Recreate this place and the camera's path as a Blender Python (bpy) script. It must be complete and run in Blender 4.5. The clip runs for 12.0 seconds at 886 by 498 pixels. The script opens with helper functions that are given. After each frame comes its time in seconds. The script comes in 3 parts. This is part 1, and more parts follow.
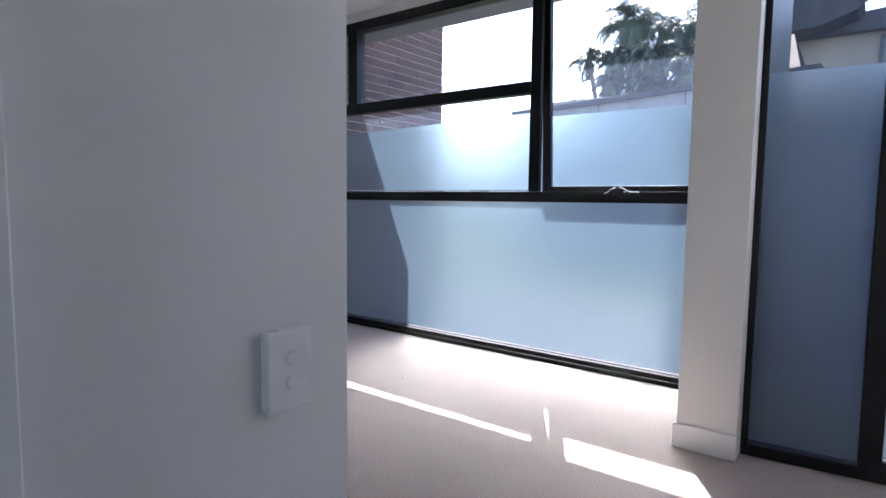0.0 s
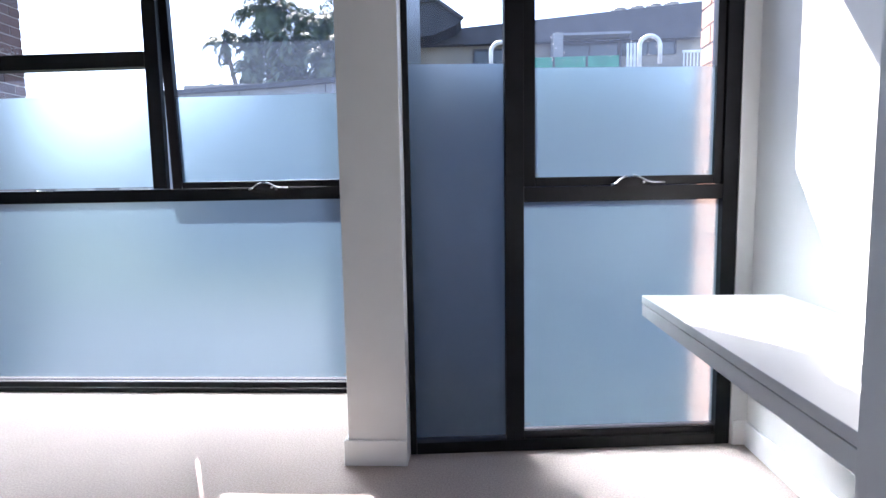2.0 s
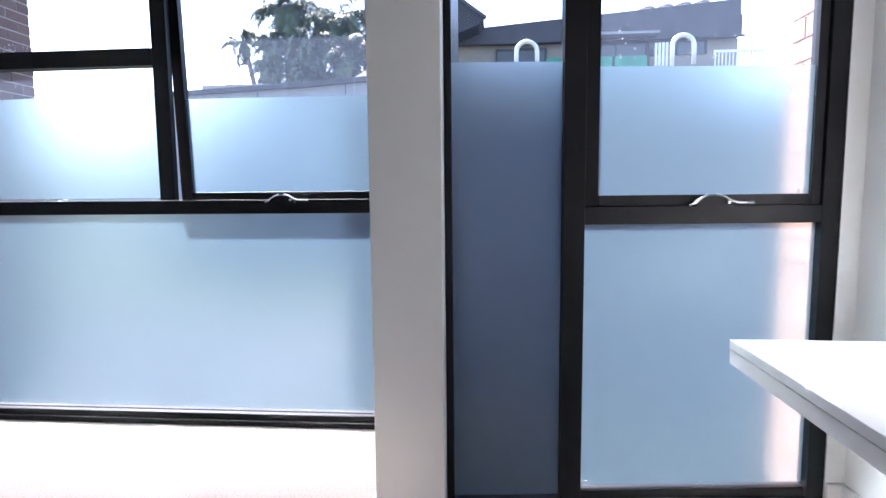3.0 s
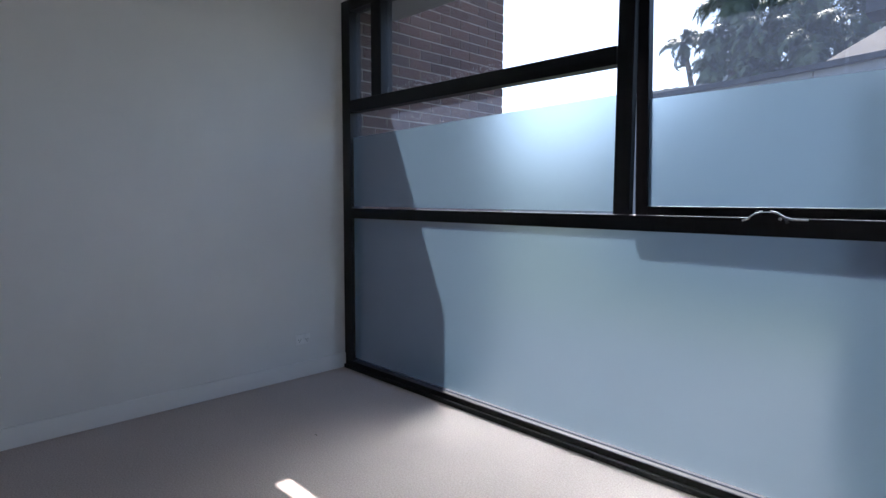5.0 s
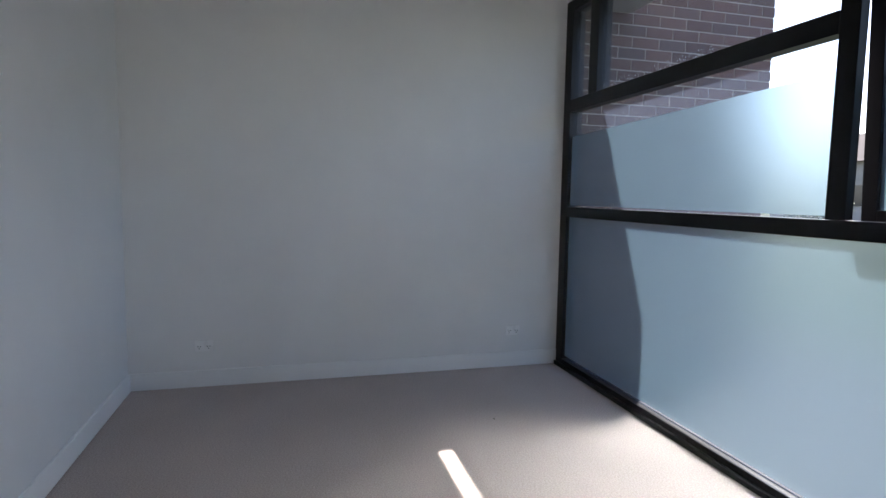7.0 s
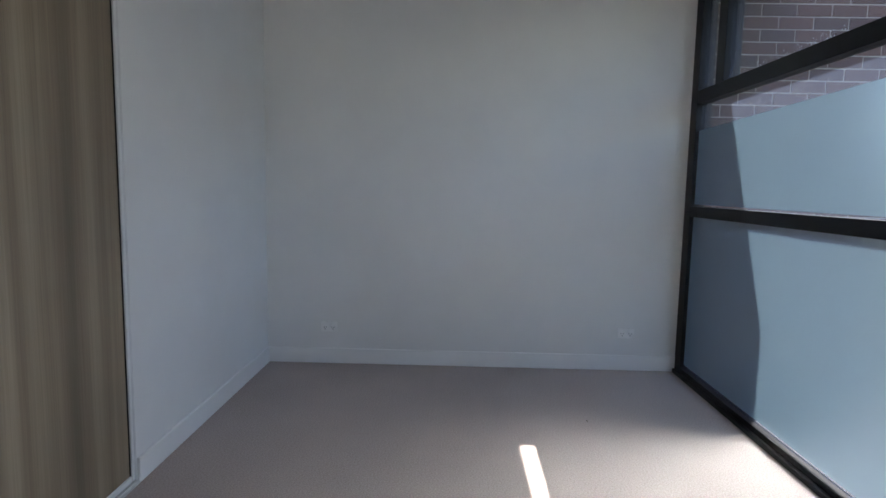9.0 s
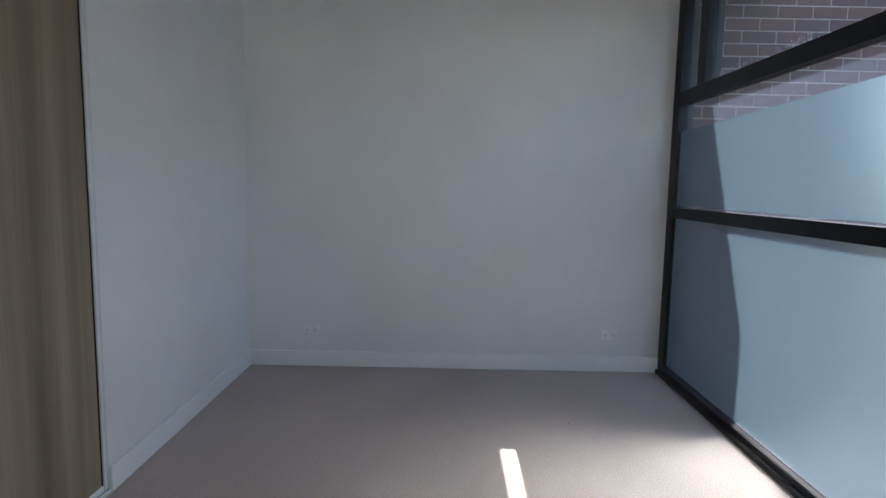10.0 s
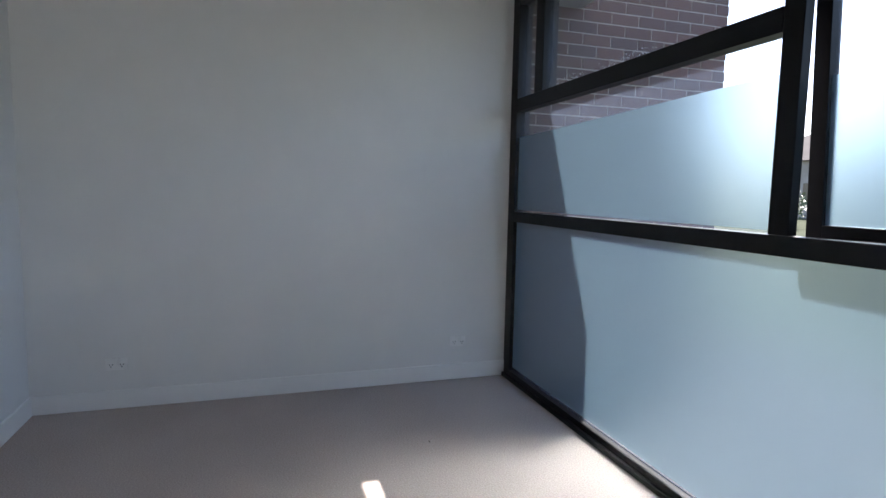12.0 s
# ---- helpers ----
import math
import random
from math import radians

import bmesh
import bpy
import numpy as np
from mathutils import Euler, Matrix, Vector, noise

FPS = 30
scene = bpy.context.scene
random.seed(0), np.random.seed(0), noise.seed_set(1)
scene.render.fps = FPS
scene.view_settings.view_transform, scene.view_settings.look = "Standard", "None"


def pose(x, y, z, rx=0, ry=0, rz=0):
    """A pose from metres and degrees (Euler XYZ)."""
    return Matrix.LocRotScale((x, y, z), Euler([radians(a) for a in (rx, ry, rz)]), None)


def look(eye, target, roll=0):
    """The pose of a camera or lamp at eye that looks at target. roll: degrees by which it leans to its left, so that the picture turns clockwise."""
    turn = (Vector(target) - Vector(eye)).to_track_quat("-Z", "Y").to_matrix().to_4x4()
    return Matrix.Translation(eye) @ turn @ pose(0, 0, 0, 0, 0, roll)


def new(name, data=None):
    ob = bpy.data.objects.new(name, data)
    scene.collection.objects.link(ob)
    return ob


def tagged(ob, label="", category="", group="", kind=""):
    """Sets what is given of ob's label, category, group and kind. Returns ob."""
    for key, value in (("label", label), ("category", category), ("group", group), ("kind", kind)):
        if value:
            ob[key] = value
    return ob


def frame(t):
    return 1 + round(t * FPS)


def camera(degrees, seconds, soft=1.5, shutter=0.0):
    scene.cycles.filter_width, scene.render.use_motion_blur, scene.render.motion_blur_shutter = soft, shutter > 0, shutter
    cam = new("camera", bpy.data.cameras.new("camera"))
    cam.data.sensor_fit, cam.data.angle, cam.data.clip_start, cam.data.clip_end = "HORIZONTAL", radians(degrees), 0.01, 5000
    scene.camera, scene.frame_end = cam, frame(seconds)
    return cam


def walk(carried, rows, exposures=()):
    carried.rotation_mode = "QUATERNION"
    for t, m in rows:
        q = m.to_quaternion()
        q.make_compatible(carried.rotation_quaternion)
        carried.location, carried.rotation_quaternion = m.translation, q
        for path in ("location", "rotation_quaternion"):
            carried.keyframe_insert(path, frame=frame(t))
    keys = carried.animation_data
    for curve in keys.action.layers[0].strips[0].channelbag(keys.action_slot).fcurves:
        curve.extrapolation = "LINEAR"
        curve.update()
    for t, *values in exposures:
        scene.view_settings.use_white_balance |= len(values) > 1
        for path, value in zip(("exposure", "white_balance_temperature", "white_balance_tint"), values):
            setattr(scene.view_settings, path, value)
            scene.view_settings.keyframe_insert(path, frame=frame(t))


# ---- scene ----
cam = camera(76.2, 12.0)
PATH = [
    (0, (4.189, -3.611, 1.14), (2.983, -2.024, 0.97), 0.7),
    (0.5, (4.1, -3.521, 1.132), (3.305, -1.694, 0.962), 0.3),
    (1, (4.072, -3.46, 1.144), (3.776, -1.492, 0.943), -0.7),
    (1.5, (4.06, -3.333, 1.164), (3.93, -1.348, 0.955), -1.0),
    (2, (4.066, -3.199, 1.178), (3.952, -1.213, 0.971), -1.0),
    (2.5, (4.026, -3.044, 1.199), (3.913, -1.058, 0.992), -0.9),
    (2.7, (3.99, -2.962, 1.219), (3.875, -0.976, 1.013), -0.8),
    (4.3, (3.674, -2.572, 1.314), (2.693, -0.839, 1.124), -0.3),
    (4.5, (3.626, -2.569, 1.303), (2.502, -0.926, 1.116), -0.1),
    (5, (3.545, -2.451, 1.282), (2.128, -1.051, 1.106), 0.2),
    (5.5, (3.602, -2.281, 1.281), (1.975, -1.133, 1.105), 0.6),
    (6, (3.706, -2.139, 1.278), (1.885, -1.332, 1.098), 0.7),
    (6.5, (3.815, -2.052, 1.264), (1.925, -1.426, 1.075), 0.8),
    (7, (3.92, -1.976, 1.28), (1.997, -1.457, 1.093), 0.9),
    (7.5, (3.989, -1.872, 1.26), (2.034, -1.492, 1.08), 1.1),
    (7.7, (4.02, -1.831, 1.255), (2.05, -1.534, 1.075), 1.1),
    (9.3, (4.058, -1.6, 1.316), (2.071, -1.651, 1.098), 1.1),
    (9.5, (4.053, -1.584, 1.321), (2.065, -1.632, 1.103), 1.0),
    (10, (4.03, -1.578, 1.331), (2.043, -1.582, 1.109), 1.1),
    (10.5, (3.979, -1.642, 1.318), (1.992, -1.566, 1.1), 1.1),
    (11, (3.925, -1.702, 1.358), (1.952, -1.461, 1.131), 1.2),
    (11.5, (3.868, -1.721, 1.343), (1.935, -1.253, 1.13), 1.1),
    (12, (3.747, -1.701, 1.339), (1.854, -1.088, 1.139), 1.1),
]
walk(cam, [(t, look(e, a, r)) for t, e, a, r in PATH],
     exposures=[(0.0, 2.8, 6420, 25), (0.5, 2.41, 6110, 25.5), (1.0, 2.33, 6140, 25.5), (1.5, 2.51, 6180, 24.5), (2.7, 3.02, 6310, 24.5), (4.3, 2.41, 6300, 23), (5.0, 2.04, 6310, 21.5), (5.5, 2.3, 6570, 21), (6.0, 2.5, 6730, 21), (6.5, 2.43, 6710, 20), (7.0, 2.43, 6640, 20), (9.3, 2.5, 6630, 19), (12.0, 2.45, 6630, 19)])

# ---- world and sun ----
SUN_WAY = Vector((0.585, -1.0, -1.42))
world = bpy.data.worlds.new("world")
scene.world = world
world.use_nodes = True
wn = world.node_tree.nodes
sky = wn.new("ShaderNodeTexSky")
sky.sky_type = "NISHITA"
sky.sun_disc = False
sky.sun_elevation = math.atan2(1.42, math.hypot(0.585, 1.0))
sky.sun_rotation = math.atan2(-0.585, 1.0)
sky.air_density = 1.0
sky.dust_density = 0.8
wn["Background"].inputs["Strength"].default_value = 0.1
world.node_tree.links.new(sky.outputs[0], wn["Background"].inputs["Color"])
sun_data = bpy.data.lights.new("sun", "SUN")
sun_data.energy = 5.0
sun_data.angle = radians(0.5)
sun_data.color = (1.0, 0.95, 0.88)
sun_lamp = new("sun", sun_data)
sun_lamp.matrix_world = look(-SUN_WAY * 20, (0, 0, 0))


# ---- materials ----
def material(name):
    m = bpy.data.materials.new(name)
    m.use_nodes = True
    return m, m.node_tree.nodes, m.node_tree.links, m.node_tree.nodes["Principled BSDF"]


def noise_tex(nodes, links, scale, detail=4.0, rough=0.55, stretch=None):
    co = nodes.new("ShaderNodeTexCoord")
    tex = nodes.new("ShaderNodeTexNoise")
    tex.inputs["Scale"].default_value = scale
    tex.inputs["Detail"].default_value = detail
    tex.inputs["Roughness"].default_value = rough
    if stretch:
        mp = nodes.new("ShaderNodeMapping")
        mp.inputs["Scale"].default_value = stretch
        links.new(co.outputs["Object"], mp.inputs["Vector"])
        links.new(mp.outputs[0], tex.inputs["Vector"])
    else:
        links.new(co.outputs["Object"], tex.inputs["Vector"])
    return tex


def ramp(nodes, links, source, stops):
    r = nodes.new("ShaderNodeValToRGB")
    els = r.color_ramp.elements
    while len(els) < len(stops):
        els.new(0.5)
    for el, (p, c) in zip(els, stops):
        el.position, el.color = p, (*c, 1)
    links.new(source, r.inputs["Fac"])
    return r


def surface(name, dark, light, scale=3.0, rough=0.6, metal=0.0, bump=0.1, bump_scale=200.0, stretch=None, spread=(0.35, 0.65), distance=0.001, spec=0.5):
    """Two colours mixed by coarse noise, with fine relief and uneven gloss."""
    m, n, l, b = material(name)
    coarse = noise_tex(n, l, scale, stretch=stretch)
    r = ramp(n, l, coarse.outputs["Fac"], [(spread[0], dark), (spread[1], light)])
    l.new(r.outputs["Color"], b.inputs["Base Color"])
    b.inputs["Metallic"].default_value = metal
    b.inputs["Specular IOR Level"].default_value = spec
    fine = noise_tex(n, l, bump_scale, 3.0, stretch=stretch)
    mr = n.new("ShaderNodeMapRange")
    mr.inputs["To Min"].default_value = max(rough - 0.08, 0.02)
    mr.inputs["To Max"].default_value = min(rough + 0.08, 1.0)
    l.new(coarse.outputs["Fac"], mr.inputs["Value"])
    l.new(mr.outputs[0], b.inputs["Roughness"])
    bp = n.new("ShaderNodeBump")
    bp.inputs["Strength"].default_value = bump
    bp.inputs["Distance"].default_value = distance
    l.new(fine.outputs["Fac"], bp.inputs["Height"])
    l.new(bp.outputs[0], b.inputs["Normal"])
    return m


M_WALL = surface("wall_paint", (0.765, 0.765, 0.75), (0.81, 0.81, 0.795), 1.3, 0.55, bump=0.12, bump_scale=260)
M_TRIM = surface("trim_paint", (0.85, 0.85, 0.84), (0.88, 0.88, 0.87), 2.0, 0.35, bump=0.05, bump_scale=120)
M_CEIL = surface("ceiling_paint", (0.83, 0.83, 0.82), (0.87, 0.87, 0.86), 1.0, 0.8, bump=0.1)
M_BLACK = surface("black_powder_coat", (0.004, 0.004, 0.0055), (0.008, 0.008, 0.011), 6.0, 0.42, bump=0.08, bump_scale=900, spec=0.3)
M_GROOVE = surface("groove_dark", (0.008, 0.008, 0.008), (0.015, 0.015, 0.015), 20, 0.7)
M_SILVER = surface("satin_aluminium", (0.62, 0.62, 0.63), (0.72, 0.72, 0.73), 8, 0.3, metal=1.0, bump=0.03, bump_scale=400)
M_NICKEL = surface("brushed_nickel", (0.5, 0.49, 0.47), (0.6, 0.59, 0.57), 30, 0.36, metal=1.0, bump=0.03, bump_scale=500)
M_DOOR = surface("door_paint", (0.76, 0.76, 0.76), (0.8, 0.8, 0.8), 1.5, 0.4, bump=0.06, bump_scale=150)
M_DESK = surface("white_laminate", (0.78, 0.78, 0.78), (0.82, 0.82, 0.82), 3, 0.35, bump=0.03, bump_scale=500)
M_PLASTIC = surface("white_plastic", (0.85, 0.85, 0.84), (0.88, 0.88, 0.87), 10, 0.28, bump=0.01)
M_HOLE = surface("dark_slot", (0.01, 0.01, 0.01), (0.02, 0.02, 0.02), 10, 0.8)
M_WHITE_ALU = surface("white_aluminium", (0.72, 0.72, 0.71), (0.78, 0.78, 0.77), 5, 0.35, bump=0.02)
M_MORTAR = surface("mortar", (0.5, 0.45, 0.4), (0.6, 0.55, 0.5), 25, 0.9, bump=0.5, bump_scale=300)
M_RENDERED = surface("cement_render", (0.24, 0.245, 0.26), (0.3, 0.305, 0.32), 2, 0.85, bump=0.3, bump_scale=120, spec=0.05)
M_SOFFIT = surface("soffit_board", (0.34, 0.34, 0.33), (0.4, 0.4, 0.39), 2, 0.8)
M_PAVE = surface("asphalt", (0.03, 0.031, 0.034), (0.05, 0.051, 0.054), 1.6, 0.85, bump=0.3, bump_scale=90, spec=0.05)
M_GROUND = surface("lawn_ground", (0.028, 0.036, 0.021), (0.045, 0.054, 0.034), 0.7, 0.95, bump=0.6, bump_scale=25, distance=0.02, spec=0.05)
M_ROOF = surface("roof_metal", (0.045, 0.043, 0.041), (0.06, 0.057, 0.054), 0.8, 0.6, bump=0.1, spec=0.05)
M_TILE = surface("dark_roof_tile", (0.024, 0.023, 0.026), (0.036, 0.034, 0.038), 1.5, 0.8, bump=0.4, bump_scale=12, distance=0.02, spec=0.1)
M_CREAM = surface("tan_cladding", (0.24, 0.215, 0.19), (0.31, 0.28, 0.25), 1.0, 0.8)
M_DARKCLAD = surface("dark_brick_cladding", (0.06, 0.06, 0.068), (0.09, 0.09, 0.1), 4.0, 0.8, bump=0.4, bump_scale=30, spec=0.05)
M_FASCIA = surface("grey_fascia", (0.045, 0.047, 0.053), (0.065, 0.067, 0.074), 2.0, 0.6, spec=0.05)
M_GREEN = surface("green_shade_cloth", (0.02, 0.22, 0.15), (0.04, 0.3, 0.2), 3.0, 0.85)
M_DARKGLASS = surface("far_window_glass", (0.02, 0.025, 0.03), (0.04, 0.05, 0.06), 0.5, 0.08)
M_STEELFENCE = surface("blue_grey_steel", (0.032, 0.045, 0.085), (0.042, 0.057, 0.105), 2.0, 0.5, bump=0.05, spec=0.1)
M_PIPE = surface("galvanised_pipe", (0.6, 0.6, 0.6), (0.75, 0.75, 0.75), 6, 0.45, metal=0.3)
M_TRUNK = surface("palm_trunk", (0.12, 0.095, 0.07), (0.22, 0.18, 0.14), 6, 0.9, bump=0.6, bump_scale=40, distance=0.01, spec=0.05)
M_FROND = surface("palm_leaf", (0.05, 0.075, 0.036), (0.095, 0.13, 0.06), 3.0, 0.5)
M_SILL = surface("weathered_sill", (0.035, 0.035, 0.04), (0.055, 0.055, 0.06), 6, 0.75, bump=0.1, spec=0.1)


def carpet_material():
    m, n, l, b = material("beige_carpet")
    broad = noise_tex(n, l, 1.1, 3)
    tuft = n.new("ShaderNodeTexVoronoi")
    co = n.new("ShaderNodeTexCoord")
    l.new(co.outputs["Object"], tuft.inputs["Vector"])
    tuft.inputs["Scale"].default_value = 330
    fleck = noise_tex(n, l, 130, 3, 0.8)
    r1 = ramp(n, l, fleck.outputs["Fac"], [(0.3, (0.38, 0.31, 0.275)), (0.7, (0.63, 0.535, 0.485))])
    r2 = ramp(n, l, broad.outputs["Fac"], [(0.35, (0.9, 0.9, 0.9)), (0.65, (1, 1, 1))])
    mx = n.new("ShaderNodeMix")
    mx.data_type, mx.blend_type = "RGBA", "MULTIPLY"
    mx.inputs["Factor"].default_value = 1.0
    l.new(r1.outputs["Color"], mx.inputs[6])
    l.new(r2.outputs["Color"], mx.inputs[7])
    l.new(mx.outputs[2], b.inputs["Base Color"])
    b.inputs["Roughness"].default_value = 0.95
    b.inputs["Specular IOR Level"].default_value = 0.1
    b.inputs["Sheen Weight"].default_value = 0.03
    bp = n.new("ShaderNodeBump")
    bp.inputs["Strength"].default_value = 0.2
    bp.inputs["Distance"].default_value = 0.003
    l.new(tuft.outputs["Distance"], bp.inputs["Height"])
    l.new(bp.outputs[0], b.inputs["Normal"])
    return m


def glass_material(name, tint):
    m, n, l, b = material(name)
    out = n["Material Output"]
    n.remove(b)
    clear = n.new("ShaderNodeBsdfTransparent")
    clear.inputs["Color"].default_value = (*tint, 1)
    gloss = n.new("ShaderNodeBsdfGlossy")
    gloss.inputs["Roughness"].default_value = 0.02
    lw = n.new("ShaderNodeLayerWeight")
    lw.inputs["Blend"].default_value = 0.5
    pw = n.new("ShaderNodeMath")
    pw.operation = "POWER"
    pw.inputs[1].default_value = 5.0
    l.new(lw.outputs["Facing"], pw.inputs[0])
    fr = n.new("ShaderNodeMapRange")
    fr.inputs["To Min"].default_value = 0.04
    fr.inputs["To Max"].default_value = 1.0
    l.new(pw.outputs[0], fr.inputs["Value"])
    mix = n.new("ShaderNodeMixShader")
    l.new(fr.outputs[0], mix.inputs[0])
    l.new(clear.outputs[0], mix.inputs[1])
    l.new(gloss.outputs[0], mix.inputs[2])
    dust = n.new("ShaderNodeBsdfTranslucent")
    dust.inputs["Color"].default_value = (0.5, 0.66, 1.0, 1)
    grime = noise_tex(n, l, 60, 4, 0.7)
    rg = ramp(n, l, grime.outputs["Fac"], [(0.3, (0.012, 0.012, 0.012)), (0.75, (0.026, 0.026, 0.026))])
    dirty = n.new("ShaderNodeMixShader")
    l.new(rg.outputs["Color"], dirty.inputs[0])
    l.new(mix.outputs[0], dirty.inputs[1])
    l.new(dust.outputs[0], dirty.inputs[2])
    l.new(dirty.outputs[0], out.inputs["Surface"])
    return m


def frost_material():
    m, n, l, b = material("frosted_film")
    out = n["Material Output"]
    n.remove(b)
    milk = n.new("ShaderNodeBsdfTranslucent")
    grain = noise_tex(n, l, 260, 2)
    r = ramp(n, l, grain.outputs["Fac"], [(0.3, (0.42, 0.74, 0.82)), (0.7, (0.46, 0.79, 0.88))])
    l.new(r.outputs["Color"], milk.inputs["Color"])
    blur = n.new("ShaderNodeBsdfRefraction")
    wide = n.new("ShaderNodeBsdfRefraction")
    for lobe, spread in ((blur, 0.36), (wide, 0.52)):
        lobe.inputs["Color"].default_value = (0.84, 0.9, 0.94, 1)
        lobe.inputs["Roughness"].default_value = spread
        lobe.inputs["IOR"].default_value = 1.35
    both = n.new("ShaderNodeMixShader")
    both.inputs[0].default_value = 0.5
    l.new(blur.outputs[0], both.inputs[1])
    l.new(wide.outputs[0], both.inputs[2])
    back = n.new("ShaderNodeBsdfDiffuse")
    back.inputs["Color"].default_value = (0.6, 0.62, 0.63, 1)
    m1 = n.new("ShaderNodeMixShader")
    m1.inputs[0].default_value = 0.965
    l.new(milk.outputs[0], m1.inputs[1])
    l.new(both.outputs[0], m1.inputs[2])
    m2 = n.new("ShaderNodeMixShader")
    m2.inputs[0].default_value = 0.1
    l.new(m1.outputs[0], m2.inputs[1])
    l.new(back.outputs[0], m2.inputs[2])
    l.new(m2.outputs[0], out.inputs["Surface"])
    return m


def brick_material(name, tones):
    m, n, l, b = material(name)
    info = n.new("ShaderNodeObjectInfo")
    r = ramp(n, l, info.outputs["Random"], [(k / 3, c) for k, c in enumerate(tones)])
    sp = noise_tex(n, l, 45, 5, 0.7)
    r2 = ramp(n, l, sp.outputs["Fac"], [(0.3, (0.7, 0.7, 0.72)), (0.7, (1.15, 1.1, 1.05))])
    mx = n.new("ShaderNodeMix")
    mx.data_type, mx.blend_type = "RGBA", "MULTIPLY"
    mx.inputs["Factor"].default_value = 1.0
    l.new(r.outputs["Color"], mx.inputs[6])
    l.new(r2.outputs["Color"], mx.inputs[7])
    l.new(mx.outputs[2], b.inputs["Base Color"])
    b.inputs["Roughness"].default_value = 0.85
    bp = n.new("ShaderNodeBump")
    bp.inputs["Strength"].default_value = 0.5
    bp.inputs["Distance"].default_value = 0.003
    l.new(sp.outputs["Fac"], bp.inputs["Height"])
    l.new(bp.outputs[0], b.inputs["Normal"])
    return m


def timber_material():
    m, n, l, b = material("oak_laminate")
    g1 = noise_tex(n, l, 1.7, 4, 0.5, stretch=(3.6, 3.6, 0.07))
    g2 = noise_tex(n, l, 30, 4, 0.6, stretch=(7, 7, 0.08))
    r = ramp(n, l, g1.outputs["Fac"], [(0.32, (0.17, 0.128, 0.083)), (0.5, (0.27, 0.207, 0.137)), (0.66, (0.4, 0.317, 0.215))])
    r2 = ramp(n, l, g2.outputs["Fac"], [(0.35, (0.85, 0.83, 0.8)), (0.6, (1, 1, 1))])
    mx = n.new("ShaderNodeMix")
    mx.data_type, mx.blend_type = "RGBA", "MULTIPLY"
    mx.inputs["Factor"].default_value = 1.0
    l.new(r.outputs["Color"], mx.inputs[6])
    l.new(r2.outputs["Color"], mx.inputs[7])
    l.new(mx.outputs[2], b.inputs["Base Color"])
    b.inputs["Roughness"].default_value = 0.45
    bp = n.new("ShaderNodeBump")
    bp.inputs["Strength"].default_value = 0.15
    bp.inputs["Distance"].default_value = 0.001
    l.new(g2.outputs["Fac"], bp.inputs["Height"])
    l.new(bp.outputs[0], b.inputs["Normal"])
    return m


def label_material(name):
    m, n, l, b = material(name)
    thin = n.new("ShaderNodeBsdfTranslucent")
    thin.inputs["Color"].default_value = (0.85, 0.85, 0.85, 1)
    mix = n.new("ShaderNodeMixShader")
    b.inputs["Base Color"].default_value = (0.8, 0.8, 0.8, 1)
    l.new(b.outputs[0], mix.inputs[1])
    l.new(thin.outputs[0], mix.inputs[2])
    l.new(mix.outputs[0], n["Material Output"].inputs["Surface"])
    return m


M_LABEL = label_material("paper_label")
M_SPLASH = label_material("dried_splash")
M_CARPET = carpet_material()
M_GLASS = glass_material("clear_glass", (0.93, 0.96, 0.95))
M_FROST = frost_material()
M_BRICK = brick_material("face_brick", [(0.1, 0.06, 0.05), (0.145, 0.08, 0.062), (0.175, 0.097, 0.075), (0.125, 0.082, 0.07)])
# Face brick lightened: sunlight on the return is painted into its tones.
M_SUNBRICK = brick_material("sunlit_face_brick", [(0.36, 0.2, 0.14), (0.42, 0.23, 0.15), (0.46, 0.27, 0.19), (0.38, 0.25, 0.19)])
M_OAK = timber_material()


# ---- mesh helpers ----
def box(bm, x0, x1, y0, y1, z0, z1, bevel=0.0):
    r = bmesh.ops.create_cube(bm, size=1.0)
    vs = r["verts"]
    bmesh.ops.scale(bm, vec=(x1 - x0, y1 - y0, z1 - z0), verts=vs)
    bmesh.ops.translate(bm, vec=((x0 + x1) / 2, (y0 + y1) / 2, (z0 + z1) / 2), verts=vs)
    if bevel:
        es = list({e for v in vs for e in v.link_edges})
        bmesh.ops.bevel(bm, geom=es, offset=bevel, segments=2, affect="EDGES", profile=0.5)
    return bm


def boxes(*rows, bevel=0.0):
    bm = bmesh.new()
    for r in rows:
        box(bm, *r, bevel=bevel)
    return bm


def cyl(bm, p, q, r0, r1=None, seg=20):
    p, q = Vector(p), Vector(q)
    r1 = r0 if r1 is None else r1
    turn = (q - p).to_track_quat("Z", "Y").to_matrix().to_4x4()
    bmesh.ops.create_cone(bm, cap_ends=True, segments=seg, radius1=r0, radius2=r1, depth=(q - p).length,
                          matrix=Matrix.Translation((p + q) / 2) @ turn)
    return bm


